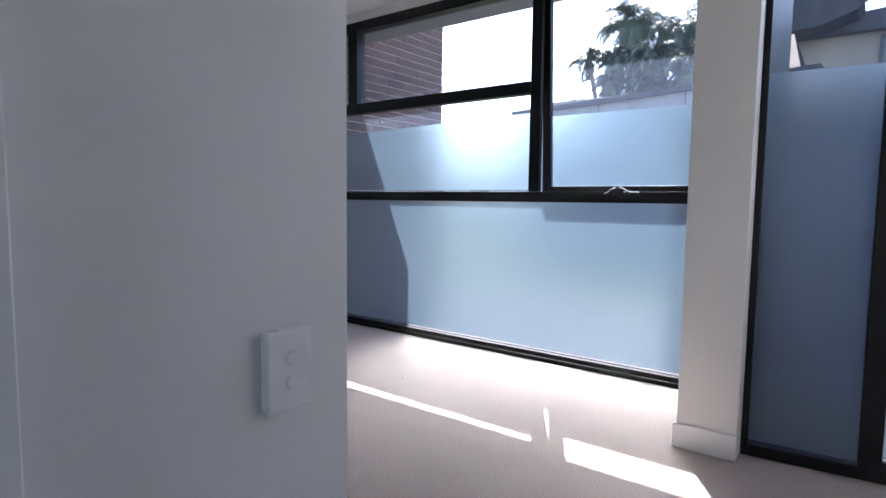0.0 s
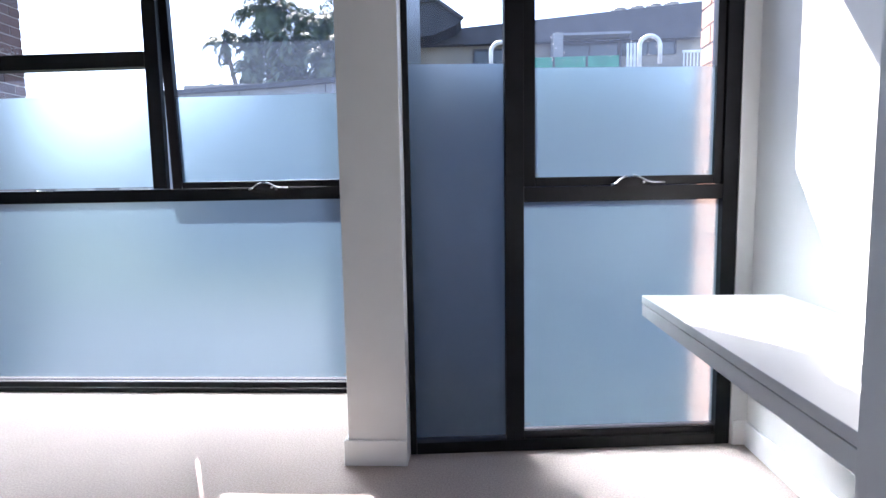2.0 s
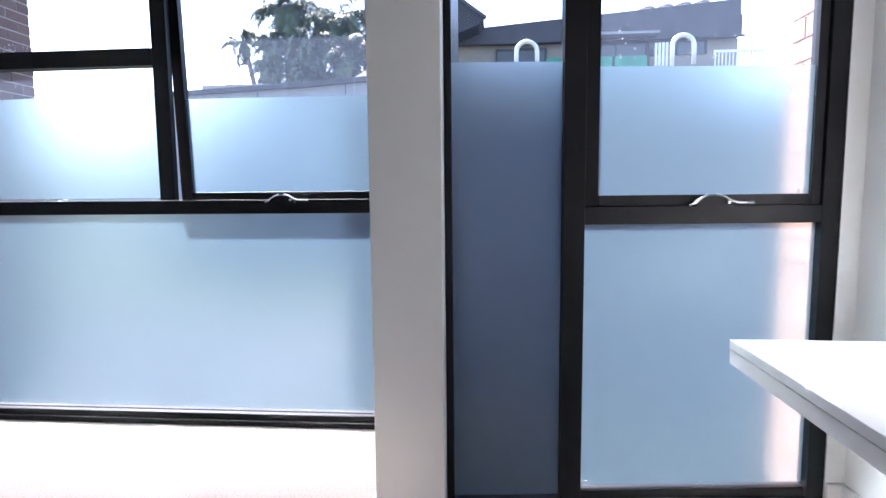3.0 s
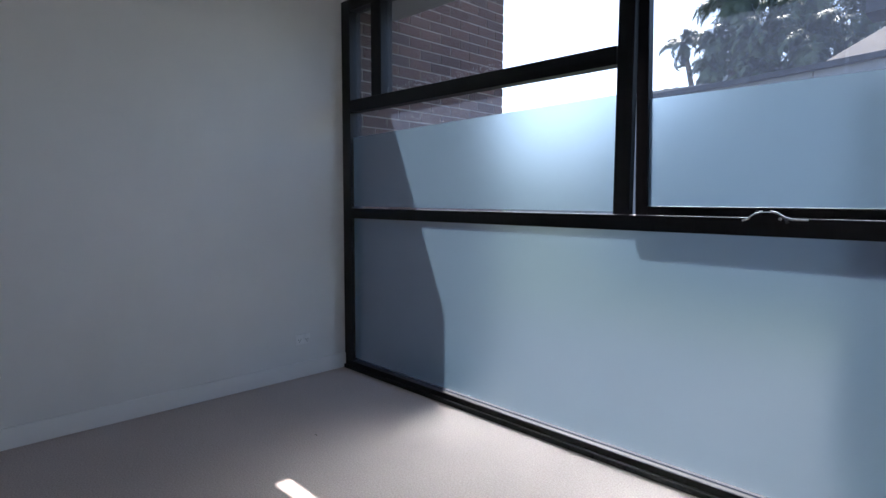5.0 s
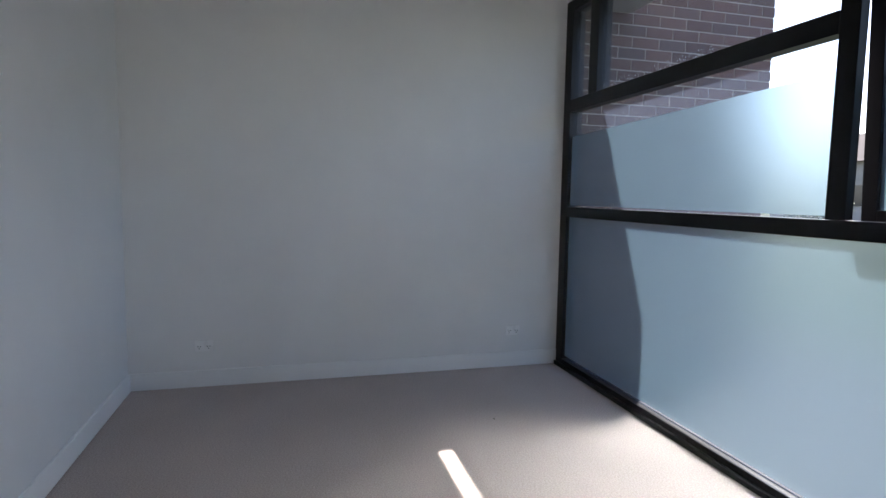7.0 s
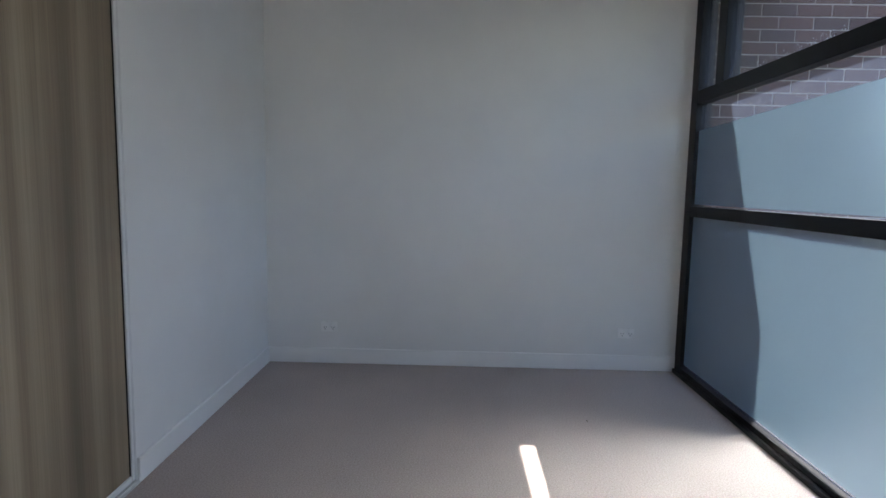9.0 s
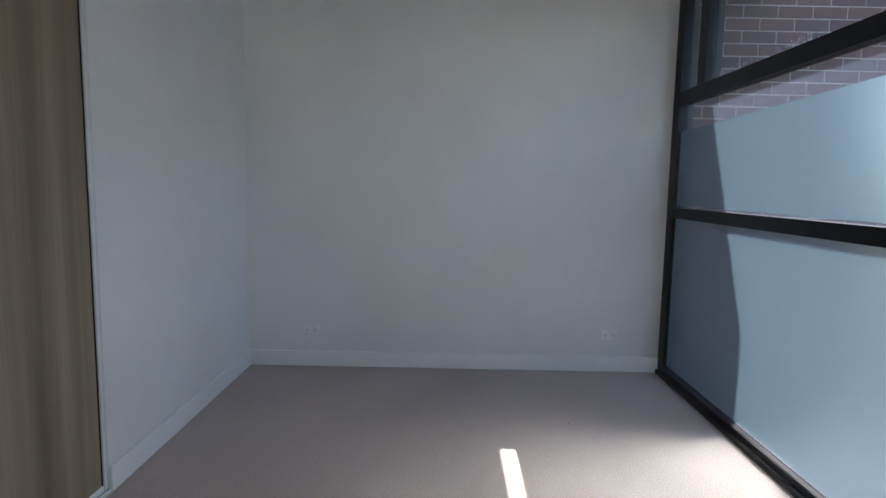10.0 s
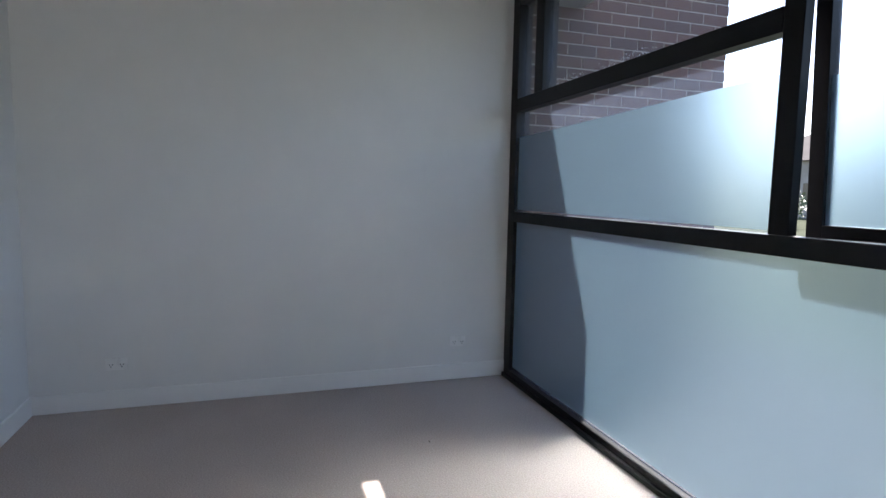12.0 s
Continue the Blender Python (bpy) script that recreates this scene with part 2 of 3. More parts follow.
def tube(bm, pts, r, seg=12):
    """One smooth tube along a row of points, closed at both ends."""
    pts = [Vector(p) for p in pts]
    rings = []
    for i, p in enumerate(pts):
        way = (pts[min(i + 1, len(pts) - 1)] - pts[max(i - 1, 0)]).normalized()
        ref = Vector((0, 1, 0)) if abs(way.y) < 0.9 else Vector((1, 0, 0))
        u = way.cross(ref).normalized()
        v = way.cross(u)
        rings.append([bm.verts.new(p + (u * math.cos(a) + v * math.sin(a)) * r) for a in [2 * math.pi * k / seg for k in range(seg)]])
    for a, c in zip(rings, rings[1:]):
        for k in range(seg):
            bm.faces.new((a[k], a[(k + 1) % seg], c[(k + 1) % seg], c[k]))
    bm.faces.new(rings[0][::-1])
    bm.faces.new(rings[-1])
    bmesh.ops.recalc_face_normals(bm, faces=bm.faces)
    return bm


def prism(bm, ring, z0, z1):
    """An upright prism over a ring of (x, y); z1 may be a list, one height a corner."""
    tops = z1 if isinstance(z1, (list, tuple)) else [z1] * len(ring)
    lo = [bm.verts.new((x, y, z0)) for x, y in ring]
    hi = [bm.verts.new((x, y, t)) for (x, y), t in zip(ring, tops)]
    n = len(ring)
    bm.faces.new(lo[::-1])
    bm.faces.new(hi)
    for i in range(n):
        bm.faces.new((lo[i], lo[(i + 1) % n], hi[(i + 1) % n], hi[i]))
    bmesh.ops.recalc_face_normals(bm, faces=bm.faces)
    return bm


def mesh_of(name, bm, mat, smooth=False):
    me = bpy.data.meshes.new(name)
    bm.to_mesh(me)
    bm.free()
    me.materials.append(mat)
    if smooth:
        for p in me.polygons:
            p.use_smooth = True
    return me


def part(name, bm, mat, parent=None, label="", smooth=False):
    ob = new(name, mesh_of(name, bm, mat, smooth))
    if parent is not None:
        ob.parent = parent
    if label:
        ob["label"] = label
    return ob


def setting(name, bm, mat, label, category="wall"):
    return tagged(part(name, bm, mat), label, category, kind="structure")


def thing(name, label, category, at=(0, 0, 0), group="", kind=""):
    ob = new(name)
    ob.empty_display_size = 0.1
    ob.location = at
    return tagged(ob, label, category, group, kind)


# ---- large structure ----
EAST, SOUTH, NIB, CEIL = 5.29, -2.99, 3.53, 2.78
SKEW = radians(5.5)
BAY = Vector((3.768, -0.79, 0))


def bay_y(x, back=0.0):
    """The y of the skewed tall window's room face at x, or of a line behind it."""
    return BAY.y + math.tan(SKEW) * (x - BAY.x) + back


setting("floor", prism(bmesh.new(), [(-0.1, -5.2), (5.4, -5.2), (5.4, bay_y(5.4, 0.045)), (3.6, bay_y(3.6, 0.045)), (3.6, 0.0), (-0.1, 0.0)], -0.15, 0), M_CARPET,
        "beige loop-pile carpet covering the whole bedroom floor", "floor")
setting("ceiling", prism(bmesh.new(), [(-0.15, -5.2), (5.42, -5.2), (5.42, bay_y(5.42, 0.1)), (3.6, bay_y(3.6, 0.1)), (3.6, 0.1), (-0.15, 0.1)], CEIL, 2.9), M_CEIL,
        "plain white plasterboard ceiling above the bedroom", "ceiling")
setting("wall_west", boxes((-0.15, 0, -3.75, 0.1, 0, CEIL)), M_WALL, "plain white painted plasterboard wall with two power points")
setting("wall_south", boxes((0, 1.745, -3.16, SOUTH, 0, CEIL), (0.0, NIB, -3.75, -3.65, 0, CEIL)), M_WALL, "white painted wall beside the built-in wardrobe")
setting("wall_nib", boxes((3.30, NIB, -3.444, -2.995, 0, CEIL)), M_WALL, "white painted nib wall carrying the light switch")
setting("wall_door", boxes((3.30, 3.545, -3.65, -3.445, 0, CEIL), (3.545, 4.545, -3.56, -3.445, 2.10, CEIL), (4.545, 5.42, -3.56, -3.445, 0, CEIL)), M_WALL,
        "white painted wall around the bedroom doorway")
setting("wall_east", boxes((EAST, 5.42, -3.444, -0.651, 0, CEIL)), M_WALL, "white painted side wall behind the floating desk")
setting("wall_return", boxes((5.218, 5.42, -0.650, -0.61, 0, CEIL)), M_WALL, "narrow white wall return beside the tall window")
# The gap in the end wall is added, out of view, to light the room from behind.
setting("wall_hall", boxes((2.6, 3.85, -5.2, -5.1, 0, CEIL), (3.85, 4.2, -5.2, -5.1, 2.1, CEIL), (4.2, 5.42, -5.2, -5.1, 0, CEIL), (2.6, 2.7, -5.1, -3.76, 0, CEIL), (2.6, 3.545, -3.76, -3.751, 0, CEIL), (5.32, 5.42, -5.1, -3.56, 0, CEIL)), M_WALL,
        "plain white hallway walls with a narrow unseen opening added to let daylight in")
setting("pillar", boxes((3.510, 3.766, -0.885, -0.003, 0, CEIL), bevel=0.004), M_WALL, "white painted square pillar between the two windows", "pillar")
# Added black sheet stands in for shade on the pillar's outer face.
setting("dark_reveal", boxes((3.7675, 3.776, -0.729, 0.02, -0.15, 2.70)), M_BLACK, "black sheet added on the outer side of the pillar to keep it dark", "trim")
setting("wall_mid", boxes((3.424, 3.766, -0.001, 0.02, 0, CEIL)), M_WALL, "white painted reveal wall behind the pillar")
setting("wall_bulkhead", prism(boxes((0, 3.423, 0.0, 0.1, 2.70, CEIL)), [(3.768, bay_y(3.768)), (5.215, bay_y(5.215)), (5.215, bay_y(5.215, 0.06)), (3.768, bay_y(3.768, 0.06))], 2.70, CEIL), M_WALL, "narrow white wall strip above the windows")
# Unseen mass added over the ceiling to block sun from the narrow pane.
setting("sun_blocker", boxes((-0.15, 3.768, -5.2, 0.098, 2.902, 3.42)), M_RENDERED, "unseen grey block above the bedroom that keeps sun off the narrow pane", "roof")
setting("eave", boxes((-0.6, 3.43, 0.101, 0.555, 2.70, 2.90)), M_SOFFIT, "grey soffit overhang above the wide window", "eave")


def skirting(name, x0, x1, y0, y1, label="white painted timber skirting board along the wall"):
    setting(name, boxes((x0, x1, y0, y1, 0.002, 0.115), bevel=0.004), M_TRIM, label, "baseboard")


skirting("baseboard_west", 0.001, 0.016, SOUTH, -0.002)
skirting("baseboard_south", 0.017, 1.745, SOUTH + 0.001, SOUTH + 0.016)
skirting("baseboard_nib", NIB + 0.001, NIB + 0.016, -3.43, -2.985)
skirting("baseboard_pillar_front", 3.494, 3.767, -0.901, -0.886)
skirting("baseboard_pillar_side", 3.494, 3.509, -0.885, -0.02)
skirting("baseboard_east", EAST - 0.016, EAST - 0.001, -3.42, -0.668)
skirting("baseboard_return", 5.222, EAST - 0.001, -0.667, -0.652)
skirting("baseboard_door", 4.56, EAST - 0.02, -3.444, -3.429)


# ---- windows ----
def frost(name, parent, x0, x1, y, z0, z1, rise=0.0):
    bm = bmesh.new()
    ring = ((x0, z0), (x1, z0), (x1, z1 + rise), (x0, z1))
    near = [bm.verts.new((a, y - 0.001, c)) for a, c in ring]
    rear = [bm.verts.new((a, y, c)) for a, c in ring]
    bm.faces.new(near)
    bm.faces.new(rear[::-1])
    for i in range(4):
        j = (i + 1) % 4
        bm.faces.new((near[j], near[i], rear[i], rear[j]))
    return part(name, bm, M_FROST, parent, "translucent frosted privacy film")


def pane(parent, x0, x1, y, z0, z1, film=None, rise=0.0, gap=0.014):
    p = part("pane", boxes((x0, x1, y, y + 0.006, z0, z1)), M_GLASS, parent, "clear window glass")
    if film:
        frost("frosted_film", p, x0 + 0.002, x1 - 0.002, y - 0.003, z0 + gap, film, rise)
    return p


def bead(parent, x0, x1, y0, y1, z0, z1, bevel=0.002):
    return part("frame_rail", boxes((x0, x1, y0, y1, z0, z1), bevel=bevel), M_BLACK, parent)


def winder(at):
    """Chain winder: rounded black housing with a folded silver crank."""
    w = thing("window_winder", "black window chain winder with folded silver handle on the sash rail", "window winder", at, "window winders")
    bm = bmesh.new()
    arc = [(0.066 * math.cos(k * math.pi / 14), -0.012 + 0.042 * math.sin(k * math.pi / 14)) for k in range(15)]
    front = [bm.verts.new((x, -0.03, z)) for x, z in arc]
    rear = [bm.verts.new((x * 1.06, 0.0, z + 0.003)) for x, z in arc]
    bm.faces.new(front[::-1])
    bm.faces.new(rear)
    for i in range(15):
        j = (i + 1) % 15
        bm.faces.new((front[i], front[j], rear[j], rear[i]))
    bmesh.ops.recalc_face_normals(bm, faces=bm.faces)
    part("housing", bm, M_BLACK, w)
    part("arm", tube(bmesh.new(), [(-0.088, -0.026, -0.004), (-0.068, -0.026, 0.003), (-0.042, -0.024, 0.024), (-0.018, -0.02, 0.034)], 0.0042, 10), M_SILVER, w, "satin silver arm", True)
    part("crank", tube(bmesh.new(), [(0.01, -0.02, 0.035), (0.036, -0.024, 0.028), (0.062, -0.03, 0.012), (0.088, -0.034, 0.005), (0.14, -0.036, 0.004)], 0.0042, 10), M_SILVER, w, "satin silver crank handle", True)
    part("knob", cyl(bmesh.new(), (0.048, -0.03, 0.006), (0.048, -0.043, 0.006), 0.006, 0.005, 16), M_SILVER, w)
    return w


def sticker(parent, x, y, z):
    return part("glass_label", boxes((x - 0.014, x + 0.014, y - 0.0012, y, z - 0.006, z + 0.006)), M_LABEL, parent, "tiny white glazing label")


w1 = thing("window_1", "wide black aluminium framed window with frosted lower panes", "window", kind="structure")
part("window_frame", boxes(
    (0.0, 0.10, 0.0, 0.1, 0.062, 2.70), (3.345, 3.423, 0.0, 0.1, 0.062, 2.70), bevel=0.002), M_BLACK, w1)
bead(w1, 0.0, 3.423, -0.001, 0.1, 0.002, 0.06)
part("window_sill", boxes((0.017, 3.423, -0.022, -0.002, 0.001, 0.03), bevel=0.003), M_BLACK, w1)
part("outer_sill", boxes((0.102, 3.343, 0.04, 0.078, 0.0605, 0.066), bevel=0.001), M_SILL, w1, "pale aluminium sill flashing")
bead(w1, 0.101, 3.344, 0.0, 0.1, 2.62, 2.70)
bead(w1, 0.101, 3.344, 0.0, 0.062, 1.140, 1.212)
bead(w1, 2.205, 2.287, -0.001, 0.038, 1.213, 2.619)
bead(w1, 0.101, 2.199, 0.0, 0.072, 1.905, 1.992)
bead(w1, 0.35, 0.46, 0.0, 0.1, 1.993, 2.619)
pane(w1, 0.10, 3.345, 0.03, 0.06, 1.14, 1.139, 0.0, 0.024)
pane(w1, 0.10, 2.20, 0.03, 1.212, 1.905, 1.727, 0.045)
pane(w1, 0.46, 2.20, 0.03, 1.992, 2.62)
pane(w1, 0.10, 0.35, 0.03, 1.992, 2.62)

# awning sash, hinged along its top, pushed open at the bottom
HINGE = 2.615
sash = new("sash")
sash.parent = w1
sash["label"] = "black awning sash pushed slightly open"
sash.matrix_basis = pose(0, 0.062, HINGE, 2.6, 0, 0)


def sash_parts(sash, x0, x1, h, m, film, left, foot):
    for r in ((x0, x0 + left, -0.02, 0.025, -h, 0), (x1 - m, x1, -0.02, 0.025, -h, 0), (x0 + left + 0.001, x1 - m - 0.001, -0.02, 0.025, -h, -h + foot), (x0 + left + 0.001, x1 - m - 0.001, -0.02, 0.025, -m, 0)):
        part("sash_rail", boxes(r, bevel=0.002), M_BLACK, sash)
    g = part("pane", boxes((x0 + left - 0.003, x1 - m + 0.003, 0.0, 0.006, -h + foot - 0.003, -m + 0.003)), M_GLASS, sash, "clear window glass")
    frost("frosted_film", g, x0 + left, x1 - m, -0.003, -h + foot, film)


sash_parts(sash, 2.264, 3.341, 1.44, 0.04, 1.745 - HINGE, 0.058, 0.076)
winder((2.87, -0.001, 1.205))
sticker(w1, 3.29, 0.026, 0.10)

w2 = thing("window_2", "tall black aluminium framed window with frosted panes beside the desk", "window", kind="structure")
YA, YB = -0.79, -0.73
for r in ((3.768, 3.795, 0.002, 2.70), (5.155, 5.221, 0.002, 2.70), (4.20, 4.28, 0.055, 2.62)):
    bead(w2, r[0], r[1], YA, YB, r[2], r[3])
bead(w2, 3.796, 5.154, YA - 0.001, YB, 0.002, 0.054)
part("window_sill", boxes((4.281, 5.154, YA + 0.014, YB, 0.0545, 0.0885), bevel=0.002), M_BLACK, w2, "set-back black glazing sill")
bead(w2, 3.796, 5.154, YA, YB, 2.621, 2.70)
bead(w2, 4.281, 5.154, YA, YA + 0.058, 1.12, 1.185)
pane(w2, 3.79, 4.205, YA + 0.04, 0.052, 2.625, 1.71)
pane(w2, 4.275, 5.160, YA + 0.04, 0.085, 1.125, 1.118)
sash2 = new("sash")
sash2.parent = w2
sash2["label"] = "black awning sash, closed"
sash2.matrix_basis = pose(0, YA + 0.035, 2.62, 0, 0, 0)
sash_parts(sash2, 4.282, 5.153, 1.434, 0.034, 1.69 - 2.62, 0.05, 0.04)
winder2 = winder((4.735, bay_y(4.735, -0.002), 1.192))
winder2.rotation_euler.z = SKEW
sticker(w2, 4.335, YA + 0.0305, 1.237)
sticker(w2, 5.09, YA + 0.0305, 1.237)
sticker(w2, 4.30, YA + 0.0355, 0.112)


def splashes(parent, y, rows, seed):
    """Dried specks and runs on the glass, joined as they are too small to pick apart."""
    rnd = random.Random(seed)
    verts, faces = [], []
    for x0, x1, z0, z1, count, tall, size in rows:
        for _ in range(count):
            x, z = rnd.uniform(x0, x1), z0 + (z1 - z0) * rnd.random() ** 2
            w = rnd.uniform(0.0009, 0.0032) * size
            h = w * rnd.uniform(1, tall)
            i = len(verts)
            verts += [(x - w, y, z), (x, y, z - h), (x + w, y, z), (x, y, z + h)]
            faces.append((i, i + 1, i + 2, i + 3))
    me = bpy.data.meshes.new("splash_marks")
    me.from_pydata(verts, [], faces)
    me.materials.append(M_SPLASH)
    ob = new("splash_marks", me)
    ob.parent = parent
    return tagged(ob, "dried white splash marks on the glass", kind="stuff")


splashes(w1, 0.0372, [(0.48, 1.5, 1.994, 2.045, 260, 1.5, 1.2), (0.6, 1.05, 1.76, 1.90, 50, 10, 0.38), (1.1, 1.5, 1.79, 1.9, 16, 16, 0.34)], 4)
w2.matrix_world = Matrix.Translation(BAY) @ Matrix.Rotation(SKEW, 4, "Z") @ Matrix.Translation(-BAY)
splashes(w2, YA + 0.0335, [(4.4, 5.0, 1.72, 2.1, 40, 1.3, 0.9)], 9)

# ---- desk, door, wardrobe, fittings ----
desk = thing("floating_desk", "white laminate floating desk fixed along the side wall", "desk", (5.0, -1.71, 0.672))
part("desktop", boxes((4.735 - 5.0, EAST - 0.002 - 5.0, -0.78, 0.80, 0.040, 0.070), bevel=0.002), M_DESK, desk)
part("apron", boxes((4.737 - 5.0, EAST - 0.002 - 5.0, -0.80, 0.80, -0.012, 0.036), bevel=0.002), M_DESK, desk)

door = thing("door_1", "white painted flush door standing open into the room", "door", (4.505, -3.41, 0), kind="structure")
part("leaf", boxes((-0.02, 0.018, 0.0, 0.835, 0.012, 2.05), bevel=0.0015), M_DOOR, door)
HX, HY, HZ = -0.02, 0.695, 0.902
for side in (-1, 1):
    fx = HX if side < 0 else 0.018
    handle = new("door_handle")
    handle.parent = door
    handle["label"] = "square brushed nickel lever handle on a round rose"
    bm = cyl(bmesh.new(), (fx, HY, HZ), (fx + side * 0.011, HY, HZ), 0.030, 0.0285, 48)
    part("rose", bm, M_NICKEL, handle)
    a, c = sorted((fx + side * 0.011, fx + side * 0.05))
    part("neck", boxes((a, c, HY - 0.01, HY + 0.012, HZ - 0.010, HZ + 0.010), bevel=0.0015), M_NICKEL, handle)
    a, c = sorted((fx + side * 0.0505, fx + side * 0.0585))
    part("lever", boxes((a, c, HY - 0.150, HY + 0.013, HZ - 0.013, HZ + 0.012), bevel=0.0015), M_NICKEL, handle)
for z in (0.25, 1.0, 1.8):
    part("hinge", cyl(bmesh.new(), (-0.002 - 0.022, -0.004, z - 0.05), (-0.024, -0.004, z + 0.05), 0.007), M_SILVER, door)
setting("door_frame", boxes((3.546, 3.575, -3.562, -3.443, 0, 2.10), (4.515, 4.544, -3.562, -3.443, 0, 2.10), (3.576, 4.514, -3.562, -3.443, 2.065, 2.10), bevel=0.002), M_TRIM,
        "white painted timber door frame in the doorway", "door frame")

wardrobe = thing("wardrobe", "built-in wardrobe with oak laminate sliding doors", "wardrobe", (2.54, -3.1, 0))
WY = SOUTH - 0.02 + 3.1
for x0, x1, dy in ((-0.788, -0.03, 0.0), (-0.07, 0.74, -0.045)):
    d = part("sliding_door", boxes((x0 + 0.022, x1 - 0.022, WY + dy - 0.008, WY + dy + 0.008, 0.045, 2.66)), M_OAK, wardrobe, "oak-look laminate sliding panel")
    for r in ((x0, x0 + 0.022), (x1 - 0.022, x1)):
        part("door_stile", boxes((r[0], r[1], WY + dy - 0.018, WY + dy + 0.018, 0.02, 2.69), bevel=0.003), M_WHITE_ALU, d, "white aluminium edge stile")
    # Thin dark strips stand in for the shaded groove beside each stile.
    for e in (x0 + 0.0225, x1 - 0.0275):
        part("groove_strip", boxes((e, e + 0.005, WY + dy + 0.008, WY + dy + 0.0115, 0.046, 2.659)), M_GROOVE, d, "dark strip standing in for the shaded groove")
    for r in ((0.02, 0.045), (2.66, 2.69)):
        part("door_rail", boxes((x0 + 0.0225, x1 - 0.0225, WY + dy - 0.016, WY + dy + 0.016, r[0], r[1]), bevel=0.003), M_WHITE_ALU, d, "white aluminium rail")
part("bottom_track", boxes((-0.793, 0.745, WY - 0.075, WY + 0.034, 0.001, 0.012), (-0.793, 0.745, WY + 0.022, WY + 0.027, 0.012, 0.019), bevel=0.001), M_WHITE_ALU, wardrobe, "white aluminium floor track")
part("top_track", boxes((-0.793, 0.745, WY - 0.075, WY + 0.034, 2.70, 2.775), bevel=0.001), M_WHITE_ALU, wardrobe)
part("end_jamb", boxes((-0.7945, -0.7885, WY - 0.075, WY + 0.019, 0.013, 2.70), bevel=0.001), M_WHITE_ALU, wardrobe)
part("end_panel", boxes((0.742, 0.759, -0.53, WY + 0.02, 0.001, 2.775)), M_WHITE_ALU, wardrobe)


def power_point(y, z):
    g = thing("power_point", "white double power point low on the white wall", "power point", (0.0005, y, z), "power points on the wall")
    part("plate", boxes((0, 0.009, -0.058, 0.058, -0.037, 0.037), bevel=0.003), M_PLASTIC, g)
    for c in (-0.029, 0.029):
        part("rocker_switch", boxes((0.0092, 0.0125, c - 0.006, c + 0.006, 0.018, 0.03), bevel=0.001), M_PLASTIC, g)
        s = part("socket", boxes((0.0091, 0.0105, c - 0.02, c + 0.02, -0.028, 0.012), bevel=0.0005), M_PLASTIC, g)
        for sy, sz, a in ((-0.008, -0.002, 30), (0.008, -0.002, -30), (0.0, -0.016, 0)):
            bm = bmesh.new()
            box(bm, -0.0004, 0.0006, -0.0016, 0.0016, -0.0045, 0.0045)
            bmesh.ops.rotate(bm, verts=bm.verts, cent=(0, 0, 0), matrix=Matrix.Rotation(radians(a), 3, "X"))
            bmesh.ops.translate(bm, verts=bm.verts, vec=(0.0107, c + sy, sz))
            part("slot", bm, M_HOLE, s)
    return g


power_point(-2.535, 0.275)
power_point(-0.365, 0.278)

switch = thing("light_switch", "white two-gang light switch plate on the nib wall", "light switch", (NIB, -3.120, 0.900))
part("mounting_block", boxes((0.0, 0.0115, -0.036, 0.036, -0.057, 0.057), bevel=0.002), M_PLASTIC, switch)
part("plate", boxes((0.012, 0.020, -0.037, 0.037, -0.058, 0.058), bevel=0.003), M_PLASTIC, switch)
for z in (-0.018, 0.018):
    part("rocker_surround", cyl(bmesh.new(), (0.0201, 0, z), (0.0207, 0, z), 0.0112, seg=28), M_TRIM, switch)
    part("rocker", cyl(bmesh.new(), (0.0208, 0, z), (0.0240, 0, z), 0.0098, 0.008, 28), M_PLASTIC, switch)


# ---- outside ----
setting("ground", boxes((-600, 600, -600, 900, -0.4, -0.2)), M_GROUND, "open ground of lawn reaching the horizon", "ground")
setting("pavement", boxes((-5.0, 12.0, -0.745, 3.6, -0.215, -0.16)), M_PAVE, "dark asphalt driveway outside the windows", "pavement")


def brick_wall(name, label, rows, origin, length, thick, z0, clay):
    """A wall of separate bricks on a recessed mortar core; runs along +y from origin."""
    ox, oy = origin
    w = thing(name, label, "brick wall", (ox, oy, z0), kind="structure")
    part("mortar_core", boxes((-thick + 0.006, -0.006, 0.003, length - 0.006, 0, rows * 0.086)), M_MORTAR, w)
    cache = {}
    rnd = random.Random(7)

    def brick_mesh(a, c):
        key = (round(a, 3), round(c, 3))
        if key not in cache:
            cache[key] = mesh_of("brick", boxes((-a / 2, a / 2, -c / 2, c / 2, -0.038, 0.038)), clay)
        return cache[key]

    for r in range(rows):
        y = 0.0
        k = 0
        while y < length - 0.02:
            full = 0.23 if (r % 2 == 0 or k) else 0.11
            ln = min(full, length - y)
            if ln > 0.03:
                b = new("brick", brick_mesh(thick, ln))
                b.parent = w
                b.location = (-thick / 2 + rnd.uniform(-0.0015, 0.0015), y + ln / 2, r * 0.086 + 0.043 + rnd.uniform(-0.001, 0.001))
            y += ln + 0.010
            k += 1
    return w


brick_wall("brick_wall_blade", "red-brown face brick blade wall beside the wide window", 39, (-0.04, 0.105), 1.795, 0.11, -0.14, M_BRICK)
brick_wall("brick_wall_return", "face brick return with sunlight painted into its colour, beside the tall window", 37, (5.25, -0.605), 0.22, 0.11, -0.16, M_SUNBRICK)


